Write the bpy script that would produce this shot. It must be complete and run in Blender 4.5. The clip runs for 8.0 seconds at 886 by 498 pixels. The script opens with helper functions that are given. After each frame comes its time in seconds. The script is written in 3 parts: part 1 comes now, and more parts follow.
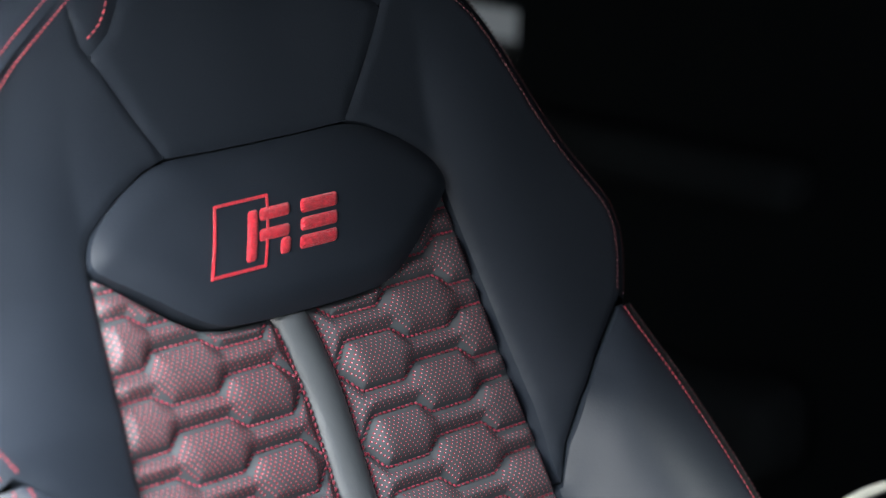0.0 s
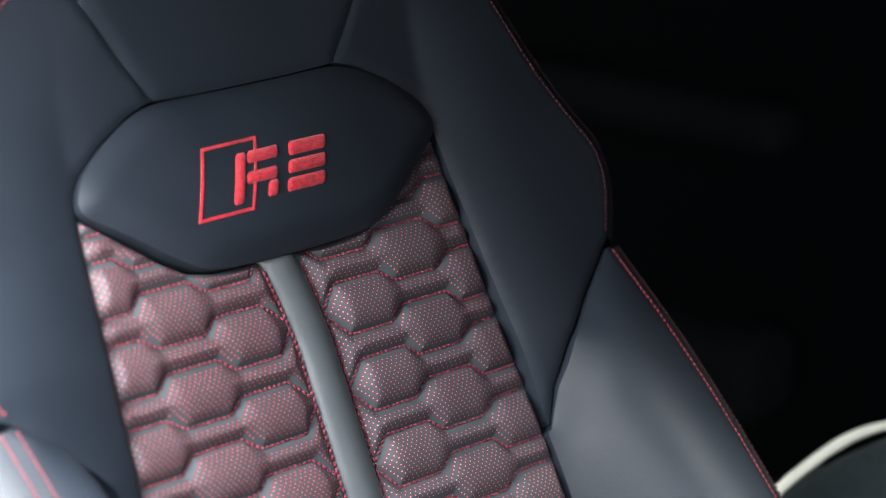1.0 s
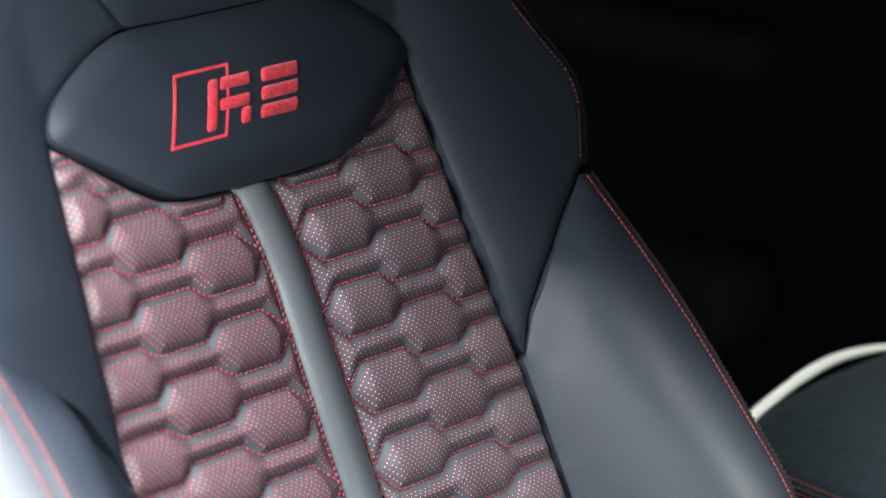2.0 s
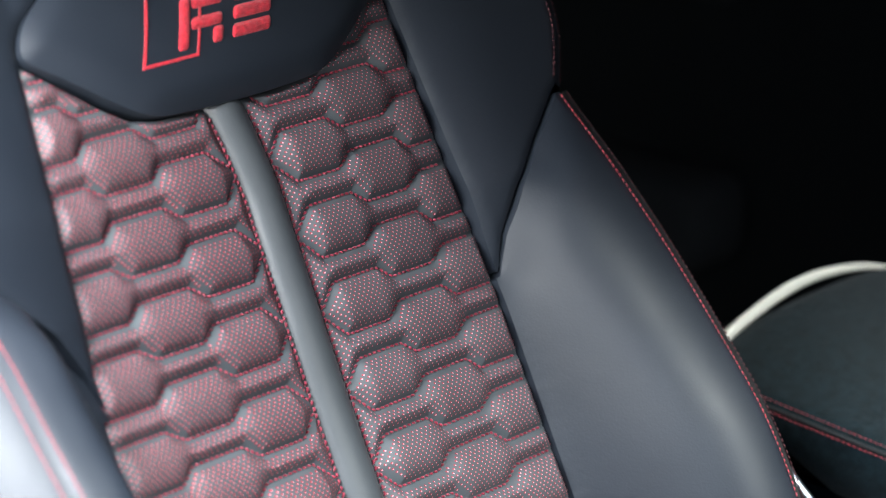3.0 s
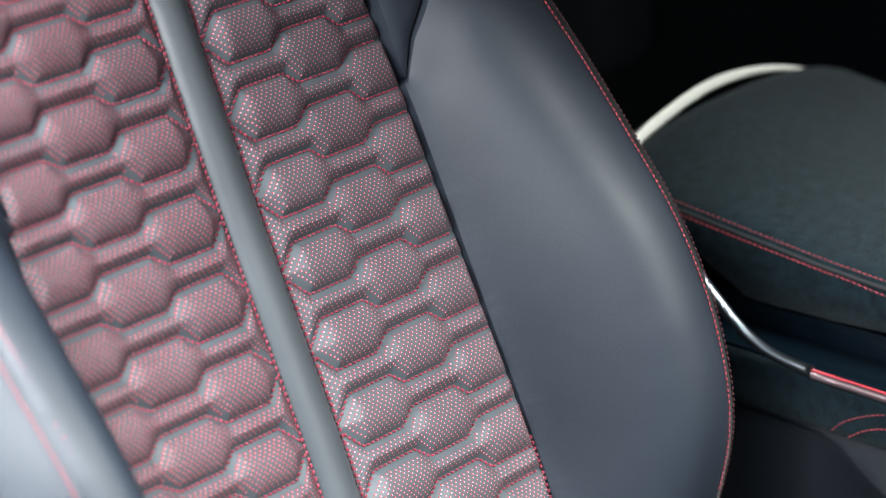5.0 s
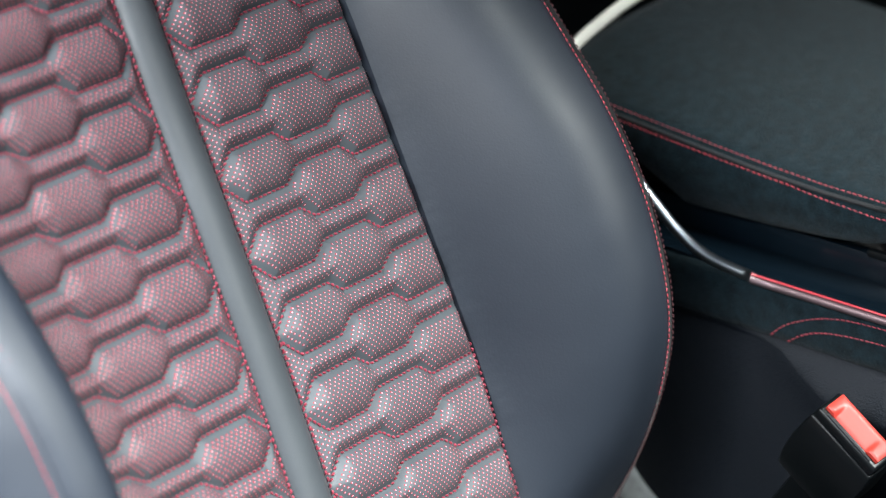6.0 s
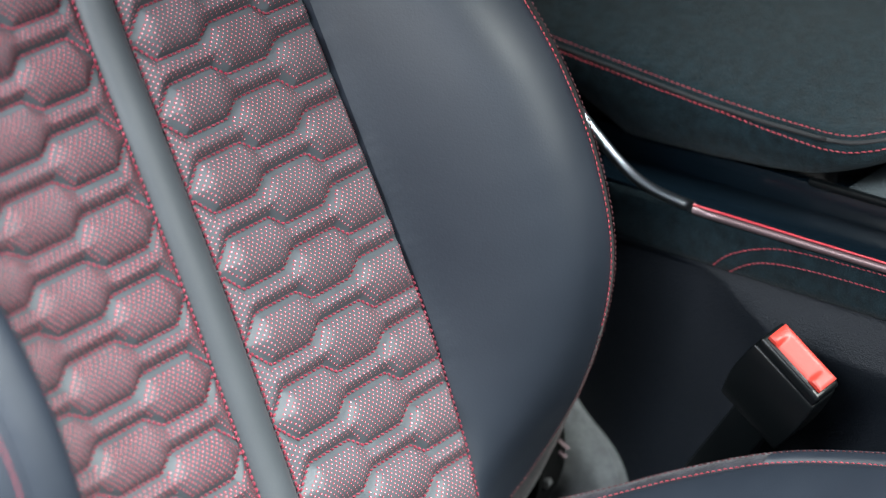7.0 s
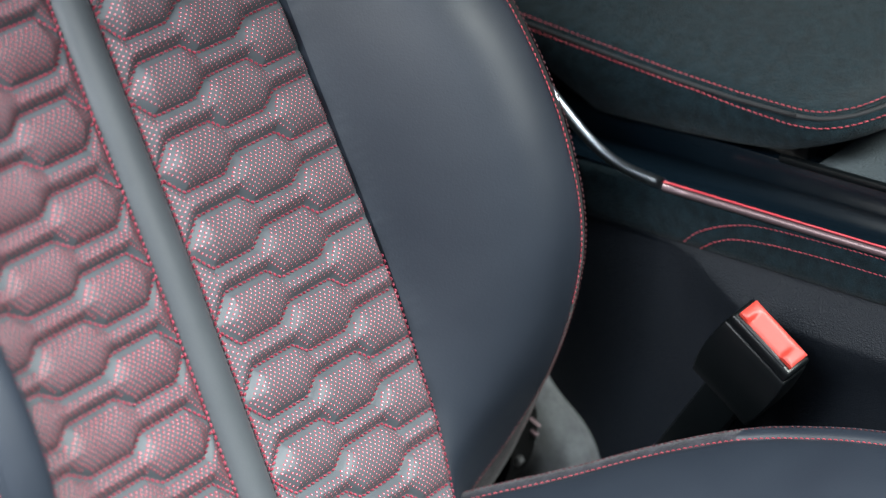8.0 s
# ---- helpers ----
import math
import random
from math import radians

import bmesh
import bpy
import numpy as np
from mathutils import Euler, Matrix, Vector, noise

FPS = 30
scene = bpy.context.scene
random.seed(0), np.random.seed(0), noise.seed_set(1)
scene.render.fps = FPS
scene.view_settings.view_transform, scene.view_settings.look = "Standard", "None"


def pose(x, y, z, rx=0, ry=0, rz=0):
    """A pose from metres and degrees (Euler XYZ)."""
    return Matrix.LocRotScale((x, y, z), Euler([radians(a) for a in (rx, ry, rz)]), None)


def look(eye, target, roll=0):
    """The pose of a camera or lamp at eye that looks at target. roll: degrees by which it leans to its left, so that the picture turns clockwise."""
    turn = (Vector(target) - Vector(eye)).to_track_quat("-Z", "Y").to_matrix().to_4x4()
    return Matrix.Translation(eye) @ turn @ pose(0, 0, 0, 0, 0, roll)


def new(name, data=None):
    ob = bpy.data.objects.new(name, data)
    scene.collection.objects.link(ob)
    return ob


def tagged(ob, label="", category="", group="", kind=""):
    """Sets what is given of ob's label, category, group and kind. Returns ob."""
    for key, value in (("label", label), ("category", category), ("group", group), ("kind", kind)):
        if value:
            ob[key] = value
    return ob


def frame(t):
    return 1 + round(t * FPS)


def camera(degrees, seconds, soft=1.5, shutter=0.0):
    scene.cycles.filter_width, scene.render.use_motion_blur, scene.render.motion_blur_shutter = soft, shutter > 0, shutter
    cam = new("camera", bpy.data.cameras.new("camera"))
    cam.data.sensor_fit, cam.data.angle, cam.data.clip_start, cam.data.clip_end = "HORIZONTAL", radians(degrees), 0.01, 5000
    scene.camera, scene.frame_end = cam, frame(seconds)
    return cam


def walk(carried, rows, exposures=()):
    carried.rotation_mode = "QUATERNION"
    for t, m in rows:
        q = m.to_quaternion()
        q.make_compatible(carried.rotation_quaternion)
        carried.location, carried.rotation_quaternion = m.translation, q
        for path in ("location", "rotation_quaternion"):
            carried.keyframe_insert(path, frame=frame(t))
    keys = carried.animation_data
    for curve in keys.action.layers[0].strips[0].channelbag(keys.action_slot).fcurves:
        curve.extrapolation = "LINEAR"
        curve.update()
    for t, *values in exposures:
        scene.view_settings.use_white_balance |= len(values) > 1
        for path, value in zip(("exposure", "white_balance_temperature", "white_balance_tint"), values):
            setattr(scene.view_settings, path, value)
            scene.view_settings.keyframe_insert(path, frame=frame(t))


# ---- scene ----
# ---- camera ----
cam = camera(16.0, 8.0, soft=1.0)
ROWS = [
    (0.0, -1.1671, -0.9371, 1.4573, 75.166, -1.364, -48.507),
    (0.5, -1.1665, -0.9362, 1.4568, 74.766, -1.377, -48.545),
    (1.0, -1.1652, -0.9349, 1.4561, 74.141, -1.394, -48.735),
    (1.5, -1.1634, -0.9333, 1.4551, 73.502, -1.361, -48.993),
    (3.0, -1.1554, -0.9275, 1.4512, 71.408, -1.390, -49.712),
    (3.5, -1.1522, -0.9254, 1.4497, 70.625, -1.374, -50.006),
    (4.0, -1.1489, -0.9234, 1.4481, 69.708, -1.399, -50.406),
    (5.5, -1.1391, -0.9179, 1.4434, 67.094, -1.363, -51.991),
    (6.0, -1.1362, -0.9166, 1.4419, 66.287, -1.368, -52.588),
    (6.5, -1.1336, -0.9155, 1.4405, 65.660, -1.324, -53.186),
    (7.0, -1.1314, -0.9149, 1.4392, 65.115, -1.298, -53.736),
    (7.5, -1.1298, -0.9146, 1.4381, 64.868, -1.255, -54.099),
    (8.0, -1.1287, -0.9149, 1.4372, 64.760, -1.226, -54.313),
]
walk(cam, [(t, pose(x, y, z, rx, ry, rz)) for t, x, y, z, rx, ry, rz in ROWS], [(0.0, 1.55), (3.0, 1.76), (5.6, 1.68), (8.0, 1.46)])
cam.data.dof.use_dof = True
cam.data.dof.focus_distance = 1.71
cam.data.dof.aperture_fstop = 5.4

# ---- light ----
world = bpy.data.worlds.new("sky")
scene.world = world
world.use_nodes = True
wn, wl = world.node_tree.nodes, world.node_tree.links
sky = wn.new("ShaderNodeTexSky")
sky.sky_type = "NISHITA"
sky.sun_disc = False
sky.sun_elevation = radians(51)
sky.sun_rotation = radians(181)
sky.air_density, sky.dust_density = 1.0, 3.0
wn["Background"].inputs["Strength"].default_value = 0.03
wl.new(sky.outputs["Color"], wn["Background"].inputs["Color"])
sun = new("sun", bpy.data.lights.new("sun", "SUN"))
sun.data.energy, sun.data.angle, sun.data.color = 2.55, radians(23), (0.93, 1.0, 0.97)
sun.matrix_world = look((0.01, -0.629, 0.777), (0.0, 0.0, 0.0))


def sky_fill(name, eye, target, wide, high, watts, colour):
    """An added area lamp that stands in for sky light through the open door."""
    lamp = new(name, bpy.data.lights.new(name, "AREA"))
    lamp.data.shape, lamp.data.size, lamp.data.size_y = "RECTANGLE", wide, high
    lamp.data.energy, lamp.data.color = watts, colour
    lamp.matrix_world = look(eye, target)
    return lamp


# added fills: two outside the door, one in its opening by the left wing
sky_fill("door_fill", (-0.96, -0.24, 1.70), (-0.10, 0.15, 1.00), 0.75, 0.20, 11.0, (0.84, 0.92, 1.0))
sky_fill("door_opening_fill", (-0.46, 0.13, 1.10), (-0.10, 0.20, 0.90), 0.30, 0.45, 2.6, (0.98, 0.98, 0.95))
sky_fill("door_sky_fill", (-1.05, -0.42, 2.60), (-0.20, 0.00, 0.80), 1.0, 1.0, 58.0, (0.97, 0.99, 1.0))


# ---- materials ----


def material(name, base, rough=0.5, metal=0.0, grain=0.0, grain_scale=400.0, mottle=0.0, mottle_scale=9.0, sheen=0.0, coat=0.0, spec=0.5, voronoi=False, rough_var=0.0, soft=0.0, soft_scale=40.0, stretch=(1, 1, 1)):
    """A surface with mottling at one scale and a fine bump at another."""
    m = bpy.data.materials.new(name)
    m.use_nodes = True
    n, l = m.node_tree.nodes, m.node_tree.links
    b = n["Principled BSDF"]
    b.inputs["Base Color"].default_value = (*base, 1)
    b.inputs["Roughness"].default_value = rough
    b.inputs["Metallic"].default_value = metal
    b.inputs["Specular IOR Level"].default_value = spec
    b.inputs["Sheen Weight"].default_value = sheen
    b.inputs["Sheen Roughness"].default_value = 0.5
    b.inputs["Coat Weight"].default_value = coat
    b.inputs["Coat Roughness"].default_value = 0.08
    geo = n.new("ShaderNodeTexCoord")
    if mottle or rough_var:
        big = n.new("ShaderNodeTexNoise")
        big.inputs["Scale"].default_value = mottle_scale
        big.inputs["Detail"].default_value = 5
        big.inputs["Roughness"].default_value = 0.62
        l.new(geo.outputs["Object"], big.inputs["Vector"])
        if mottle:
            ramp = n.new("ShaderNodeMapRange")
            ramp.inputs["From Min"].default_value, ramp.inputs["From Max"].default_value = 0.3, 0.7
            ramp.inputs["To Min"].default_value, ramp.inputs["To Max"].default_value = 1 - mottle, 1 + mottle
            l.new(big.outputs["Fac"], ramp.inputs["Value"])
            mul = n.new("ShaderNodeVectorMath")
            mul.operation = "SCALE"
            mul.inputs[0].default_value = base
            l.new(ramp.outputs["Result"], mul.inputs["Scale"])
            l.new(mul.outputs["Vector"], b.inputs["Base Color"])
        if rough_var:
            rr = n.new("ShaderNodeMapRange")
            rr.inputs["From Min"].default_value, rr.inputs["From Max"].default_value = 0.3, 0.7
            rr.inputs["To Min"].default_value, rr.inputs["To Max"].default_value = rough - rough_var, rough + rough_var
            l.new(big.outputs["Fac"], rr.inputs["Value"])
            l.new(rr.outputs["Result"], b.inputs["Roughness"])
    if grain:
        if voronoi:
            fine = n.new("ShaderNodeTexVoronoi")
            out = "Distance"
        else:
            fine = n.new("ShaderNodeTexNoise")
            fine.inputs["Detail"].default_value = 4
            out = "Fac"
        fine.inputs["Scale"].default_value = grain_scale
        turned = n.new("ShaderNodeMapping")
        turned.inputs["Scale"].default_value = stretch
        l.new(geo.outputs["Object"], turned.inputs["Vector"])
        l.new(turned.outputs["Vector"], fine.inputs["Vector"])
        bump = n.new("ShaderNodeBump")
        bump.inputs["Strength"].default_value = grain
        bump.inputs["Distance"].default_value = 0.001
        l.new(fine.outputs[out], bump.inputs["Height"])
        l.new(bump.outputs["Normal"], b.inputs["Normal"])
        if soft:
            slow = n.new("ShaderNodeTexNoise")
            slow.inputs["Scale"].default_value = soft_scale
            slow.inputs["Detail"].default_value = 2
            l.new(geo.outputs["Object"], slow.inputs["Vector"])
            wave = n.new("ShaderNodeBump")
            wave.inputs["Strength"].default_value = soft
            wave.inputs["Distance"].default_value = 0.004
            l.new(slow.outputs["Fac"], wave.inputs["Height"])
            l.new(wave.outputs["Normal"], bump.inputs["Normal"])
    return m


LEATHER = material("leather", (0.0122, 0.0172, 0.0262), 0.53, grain=0.10, grain_scale=700, mottle=0.10, mottle_scale=14, rough_var=0.05, spec=0.52, soft=0.16, soft_scale=22)
QUILT = material("quilted_leather", (0.067, 0.078, 0.087), 0.52, grain=0.14, grain_scale=900, mottle=0.12, mottle_scale=30, rough_var=0.05, spec=0.45)
STRIP_LEATHER = material("smooth_insert_leather", (0.060, 0.067, 0.074), 0.42, grain=0.10, grain_scale=700, mottle=0.10, mottle_scale=14, rough_var=0.05, spec=0.6)
SEAM = material("seam_shadow_cloth", (0.010, 0.011, 0.013), 0.8)
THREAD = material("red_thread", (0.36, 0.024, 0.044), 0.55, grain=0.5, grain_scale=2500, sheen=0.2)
# darker copy of the red thread, with shade put into its colour
SHADED_THREAD = material("shaded_red_thread", (0.085, 0.024, 0.030), 0.7, grain=0.5, grain_scale=2500)
DOT = material("red_perforation", (0.25, 0.012, 0.028), 0.6)
# pale colour for the painted highlight on each perforation
DOT_GLINT = material("painted_perforation_glint", (0.70, 0.33, 0.37), 0.6)
QUILT_THREAD = material("dark_red_thread", (0.26, 0.014, 0.038), 0.5, grain=0.5, grain_scale=2500, sheen=0.2)
EMBROIDERY = material("red_embroidery", (0.56, 0.012, 0.032), 0.34, grain=1.0, grain_scale=600, stretch=(0.35, 3.0, 3.0), sheen=0.25, mottle=0.35, mottle_scale=300)
SUEDE = material("suede", (0.0050, 0.0120, 0.0158), 0.95, grain=1.0, grain_scale=900, mottle=0.5, mottle_scale=130, sheen=0.07, spec=0.12)
PIPING = material("grey_suede_piping", (0.026, 0.026, 0.032), 0.95, grain=0.9, grain_scale=900, mottle=0.5, mottle_scale=120, sheen=0.1, spec=0.15)
SIDE_SUEDE = material("dark_brown_grey_suede", (0.0135, 0.0125, 0.0140), 0.9, grain=0.8, grain_scale=900, mottle=0.3, mottle_scale=120, sheen=0.08, spec=0.2)
PLASTIC = material("grained_plastic", (0.0064, 0.0088, 0.0128), 0.50, grain=0.45, grain_scale=1300, mottle=0.12, voronoi=True, spec=0.25)
BLACK = material("black_plastic", (0.0030, 0.0040, 0.0046), 0.34, grain=0.08, grain_scale=900, mottle=0.1, spec=0.25, rough_var=0.04)
DULL = material("dull_black_plastic", (0.0015, 0.0015, 0.0016), 0.7, grain=0.1, grain_scale=900, mottle=0.1, spec=0.1)
GLOSS = material("gloss_black", (0.0022, 0.0052, 0.0085), 0.22, coat=0.15, mottle=0.1)
CHROME = material("satin_chrome", (0.36, 0.40, 0.44), 0.30, metal=1.0, rough_var=0.04)
# satin metal with a cream reflection painted in as its base colour
BRIGHT = material("satin_trim_painted_reflection", (0.86, 0.85, 0.77), 0.4, spec=0.6, mottle=0.03, rough_var=0.04)
REDTRIM = material("red_trim", (0.42, 0.030, 0.045), 0.35, coat=0.2)
GREYTRIM = material("satin_grey_trim", (0.15, 0.105, 0.115), 0.4, metal=0.6, rough_var=0.05)
BUTTON = material("red_button", (0.44, 0.038, 0.027), 0.42, grain=0.05, grain_scale=500, mottle=0.05, spec=0.45)
FELT = material("grey_felt", (0.135, 0.145, 0.150), 0.95, grain=1.0, grain_scale=700, mottle=0.3, mottle_scale=90, sheen=0.3)
MAT = material("ribbed_mat", (0.036, 0.047, 0.053), 0.7, grain=0.6, grain_scale=600, voronoi=True)
HEADLINER = material("headliner", (0.040, 0.041, 0.044), 0.9, grain=0.3, grain_scale=500, mottle=0.1)
DOOR_PAD = material("door_pad_leather", (0.020, 0.024, 0.027), 0.8, grain=0.2, grain_scale=300, mottle=0.1, spec=0.2)
TRIMWALL = material("door_trim", (0.011, 0.014, 0.016), 0.8, grain=0.2, grain_scale=300, mottle=0.1, spec=0.2)
CARPET = material("carpet", (0.030, 0.031, 0.033), 0.95, grain=0.9, grain_scale=500, mottle=0.2)
GROUND = material("asphalt", (0.050, 0.054, 0.060), 0.9, grain=0.8, grain_scale=120, mottle=0.2, mottle_scale=2)
METAL = material("steel", (0.5, 0.5, 0.5), 0.35, metal=1.0, rough_var=0.05)

# ---- mesh helpers ----
RECLINE = radians(25.4383)
UP = np.array([0.0, math.sin(RECLINE), math.cos(RECLINE)])
OUT = np.array([0.0, -math.cos(RECLINE), math.sin(RECLINE)])
BASE = np.array([0.0, 0.0, 0.62])


def on_back(x, s, h):
    """World places of points on the backrest: x across, s up along it, h out of it."""
    x, s, h = np.broadcast_arrays(np.asarray(x, float), np.asarray(s, float), np.asarray(h, float))
    return BASE + x[..., None] * np.array([1.0, 0, 0]) + s[..., None] * UP + h[..., None] * OUT


def table(pairs, spread=0.012):
    """A smooth curve through a short table."""
    a = np.array(pairs, float)
    t = np.linspace(a[0, 0] - 0.2, a[-1, 0] + 0.2, 1600)
    v = np.interp(t, a[:, 0], a[:, 1])
    k = np.exp(-0.5 * (np.arange(-150, 151) * (t[1] - t[0]) / spread) ** 2)
    v = np.convolve(np.pad(v, 150, mode="edge"), k / k.sum(), mode="valid")
    return lambda q: np.interp(q, t, v)


def part(name, mesh_data, mat, parent=None, label="", smooth=True):
    """Links vertices and faces as one mesh object under a thing."""
    verts, faces = mesh_data
    me = bpy.data.meshes.new(name)
    me.from_pydata([tuple(v) for v in verts], [], [tuple(f) for f in faces])
    me.validate()
    me.materials.append(mat)
    if smooth:
        me.polygons.foreach_set("use_smooth", [True] * len(me.polygons))
    me.update()
    ob = new(name, me)
    if parent:
        ob.parent = parent
    if label:
        tagged(ob, label)
    return ob


def part_bm(name, bm, mat, parent=None, label="", smooth=True):
    bmesh.ops.recalc_face_normals(bm, faces=bm.faces)
    me = bpy.data.meshes.new(name)
    bm.to_mesh(me)
    bm.free()
    me.materials.append(mat)
    if smooth:
        me.polygons.foreach_set("use_smooth", [True] * len(me.polygons))
        me.set_sharp_from_angle(angle=radians(40))
    ob = new(name, me)
    if parent:
        ob.parent = parent
    if label:
        tagged(ob, label)
    return ob


def thing(name, label, category, group="", kind=""):
    return tagged(new(name), label, category, group, kind)


def resample(pts, step, closed=False):
    p = np.array(pts, float)
    if closed:
        p = np.vstack([p, p[:1]])
    d = np.r_[0, np.cumsum(np.linalg.norm(np.diff(p, axis=0), axis=1))]
    n = max(2, int(round(d[-1] / step)) + 1)
    t = np.linspace(0, d[-1], n)
    q = np.stack([np.interp(t, d, p[:, k]) for k in range(p.shape[1])], 1)
    return q[:-1] if closed else q


def curved(pts, rounds=2, closed=False):
    """Rounds the corners of a polyline (Chaikin), keeping its ends."""
    p = np.array(pts, float)
    for _ in range(rounds):
        nxt = np.roll(p, -1, 0) if closed else p[1:]
        cur = p if closed else p[:-1]
        q = np.stack([0.75 * cur + 0.25 * nxt, 0.25 * cur + 0.75 * nxt], 1).reshape(-1, p.shape[1])
        p = q if closed else np.vstack([p[:1], q[1:-1], p[-1:]])
    return p


def dist_to(points, lines):
    """The distance of 2D points from the nearest of some polylines."""
    best = np.full(len(points), 9.0)
    for line in lines:
        a, b = line[:-1], line[1:]
        for p, q in zip(a, b):
            d = q - p
            k = np.clip(((points - p) @ d) / max(d @ d, 1e-12), 0, 1)
            best = np.minimum(best, np.linalg.norm(points - p - k[:, None] * d, axis=1))
    return best


def inside(points, poly):
    x, y = points[:, 0], points[:, 1]
    r = np.zeros(len(points), bool)
    for (x0, y0), (x1, y1) in zip(poly, np.roll(poly, -1, 0)):
        c = (y0 > y) != (y1 > y)
        r ^= c & (x < (x1 - x0) * (y - y0) / (y1 - y0 + 1e-15) + x0)
    return r


def sheet(poly, step, height, place=on_back, edge=0.008, drop=0.003, skirt=0.012, power=2.0):
    """A padded cover over an outline: filled with a fine net, sunk along its border, with a turned-in hem."""
    from mathutils.geometry import delaunay_2d_cdt
    rim = resample(poly, step * 0.9, True)
    lo, hi = rim.min(0), rim.max(0)
    gx, gy = np.meshgrid(np.arange(lo[0], hi[0], step), np.arange(lo[1], hi[1], step * 0.87))
    gx = gx + (np.arange(gx.shape[0]) % 2)[:, None] * step * 0.5
    g = np.stack([gx.ravel(), gy.ravel()], 1)
    g = g[inside(g, rim)]
    ring = [np.vstack([rim, rim[:1]])]
    g = g[dist_to(g, ring) > step * 0.45]
    pts = np.vstack([rim, g])
    n = len(rim)
    v2, _, f2, _, _, _ = delaunay_2d_cdt([Vector(p) for p in pts], [(i, (i + 1) % n) for i in range(n)], [], 1, 1e-7)
    pts = np.array([tuple(p) for p in v2])
    d = dist_to(pts, ring)
    h = height(pts[:, 0], pts[:, 1]) - drop * (1 - np.clip(d / edge, 0, 1)) ** power
    v3 = place(pts[:, 0], pts[:, 1], h)
    faces = []
    for f in f2:
        a, b, c = (pts[i] for i in f[:3])
        faces.append(tuple(f) if (b[0] - a[0]) * (c[1] - a[1]) - (b[1] - a[1]) * (c[0] - a[0]) > 0 else tuple(reversed(f)))
    if skirt:
        sunk = place(pts[:n, 0], pts[:n, 1], h[:n] - skirt)
        m = len(v3)
        v3 = np.vstack([v3, v3[:n], sunk])
        area = sum(rim[i][0] * rim[(i + 1) % n][1] - rim[(i + 1) % n][0] * rim[i][1] for i in range(n))
        for i in range(n):
            j = (i + 1) % n
            faces.append((m + i, m + n + i, m + n + j, m + j) if area > 0 else (m + j, m + n + j, m + n + i, m + i))
    return v3, faces


def tube(line, radius, sides=8, flat=1.0, up=(0, 0, 1)):
    """A rod along a 3D line, closed at both ends."""
    line = np.array(line, float)
    up = np.array(up, float)
    verts, faces = [], []
    radius = np.broadcast_to(np.asarray(radius, float), (len(line),))
    for i, p in enumerate(line):
        d = line[min(i + 1, len(line) - 1)] - line[max(i - 1, 0)]
        d = d / (np.linalg.norm(d) + 1e-12)
        a = np.cross(d, up)
        a = a / (np.linalg.norm(a) + 1e-12)
        b = np.cross(a, d)
        for k in range(sides):
            w = 2 * math.pi * k / sides
            verts.append(p + radius[i] * (math.cos(w) * a + flat * math.sin(w) * b))
    for i in range(len(line) - 1):
        for k in range(sides):
            j = (k + 1) % sides
            faces.append((i * sides + k, i * sides + j, (i + 1) * sides + j, (i + 1) * sides + k))
    faces.append(tuple(range(sides)))
    faces.append(tuple(range((len(line) - 1) * sides, len(line) * sides))[::-1])
    return verts, faces


def joined(pieces):
    verts, faces = [], []
    for v, f in pieces:
        k = len(verts)
        verts.extend(v)
        faces.extend(tuple(i + k for i in face) for face in f)
    return verts, faces


def stitches(line, out, length=0.0034, gap=0.0011, radius=0.00050, tilt=0.12):
    """A row of separate stitches along a 3D line; out is the surface's outward direction, one or one per point."""
    line = np.array(line, float)
    out = np.broadcast_to(np.array(out, float), line.shape)
    d = np.r_[0, np.cumsum(np.linalg.norm(np.diff(line, axis=0), axis=1))]
    at = lambda q, a: np.array([np.interp(q, d, a[:, k]) for k in range(3)])
    pieces = []
    q = gap
    while q + length < d[-1]:
        p0, p1 = at(q, line), at(q + length, line)
        n = at(q + length / 2, out)
        axis = p1 - p0
        axis = axis / (np.linalg.norm(axis) + 1e-12)
        side = np.cross(axis, n)
        side = side / (np.linalg.norm(side) + 1e-12)
        n = np.cross(side, axis)
        verts = []
        for f, r, lift in ((0.0, 0.45, -0.2), (0.22, 0.95, 0.55), (0.5, 1.05, 0.8), (0.78, 0.95, 0.55), (1.0, 0.45, -0.2)):
            c = p0 + (p1 - p0) * f + side * tilt * length * (f - 0.5) + n * radius * lift
            for k in range(5):
                w = 2 * math.pi * k / 5
                verts.append(c + radius * r * (math.cos(w) * side + math.sin(w) * n))
        faces = [(i * 5 + k, i * 5 + (k + 1) % 5, (i + 1) * 5 + (k + 1) % 5, (i + 1) * 5 + k) for i in range(4) for k in range(5)]
        faces += [(4, 3, 2, 1, 0), (20, 21, 22, 23, 24)]
        pieces.append((verts, faces))
        q += (length + gap) * random.uniform(0.96, 1.04)
    return joined(pieces)


def box(x0, x1, y0, y1, z0, z1, bevel=0.0, segments=2):
    bm = bmesh.new()
    bmesh.ops.create_cube(bm, size=1)
    bmesh.ops.scale(bm, vec=(x1 - x0, y1 - y0, z1 - z0), verts=bm.verts)
    bmesh.ops.translate(bm, vec=((x0 + x1) / 2, (y0 + y1) / 2, (z0 + z1) / 2), verts=bm.verts)
    if bevel:
        bmesh.ops.bevel(bm, geom=bm.edges[:], offset=bevel, segments=segments, affect="EDGES", profile=0.5)
    return bm


def mirror(pts):
    """The same outline on the other half of the seat."""
    return [(-x, s) for x, s in reversed(pts)]


# ---- the shell of the car ----
def wall(name, label, *size, mat=TRIMWALL, bevel=0.004, category="car body"):
    return tagged(part_bm(name, box(*size, bevel=bevel), mat), label, category, kind="structure")


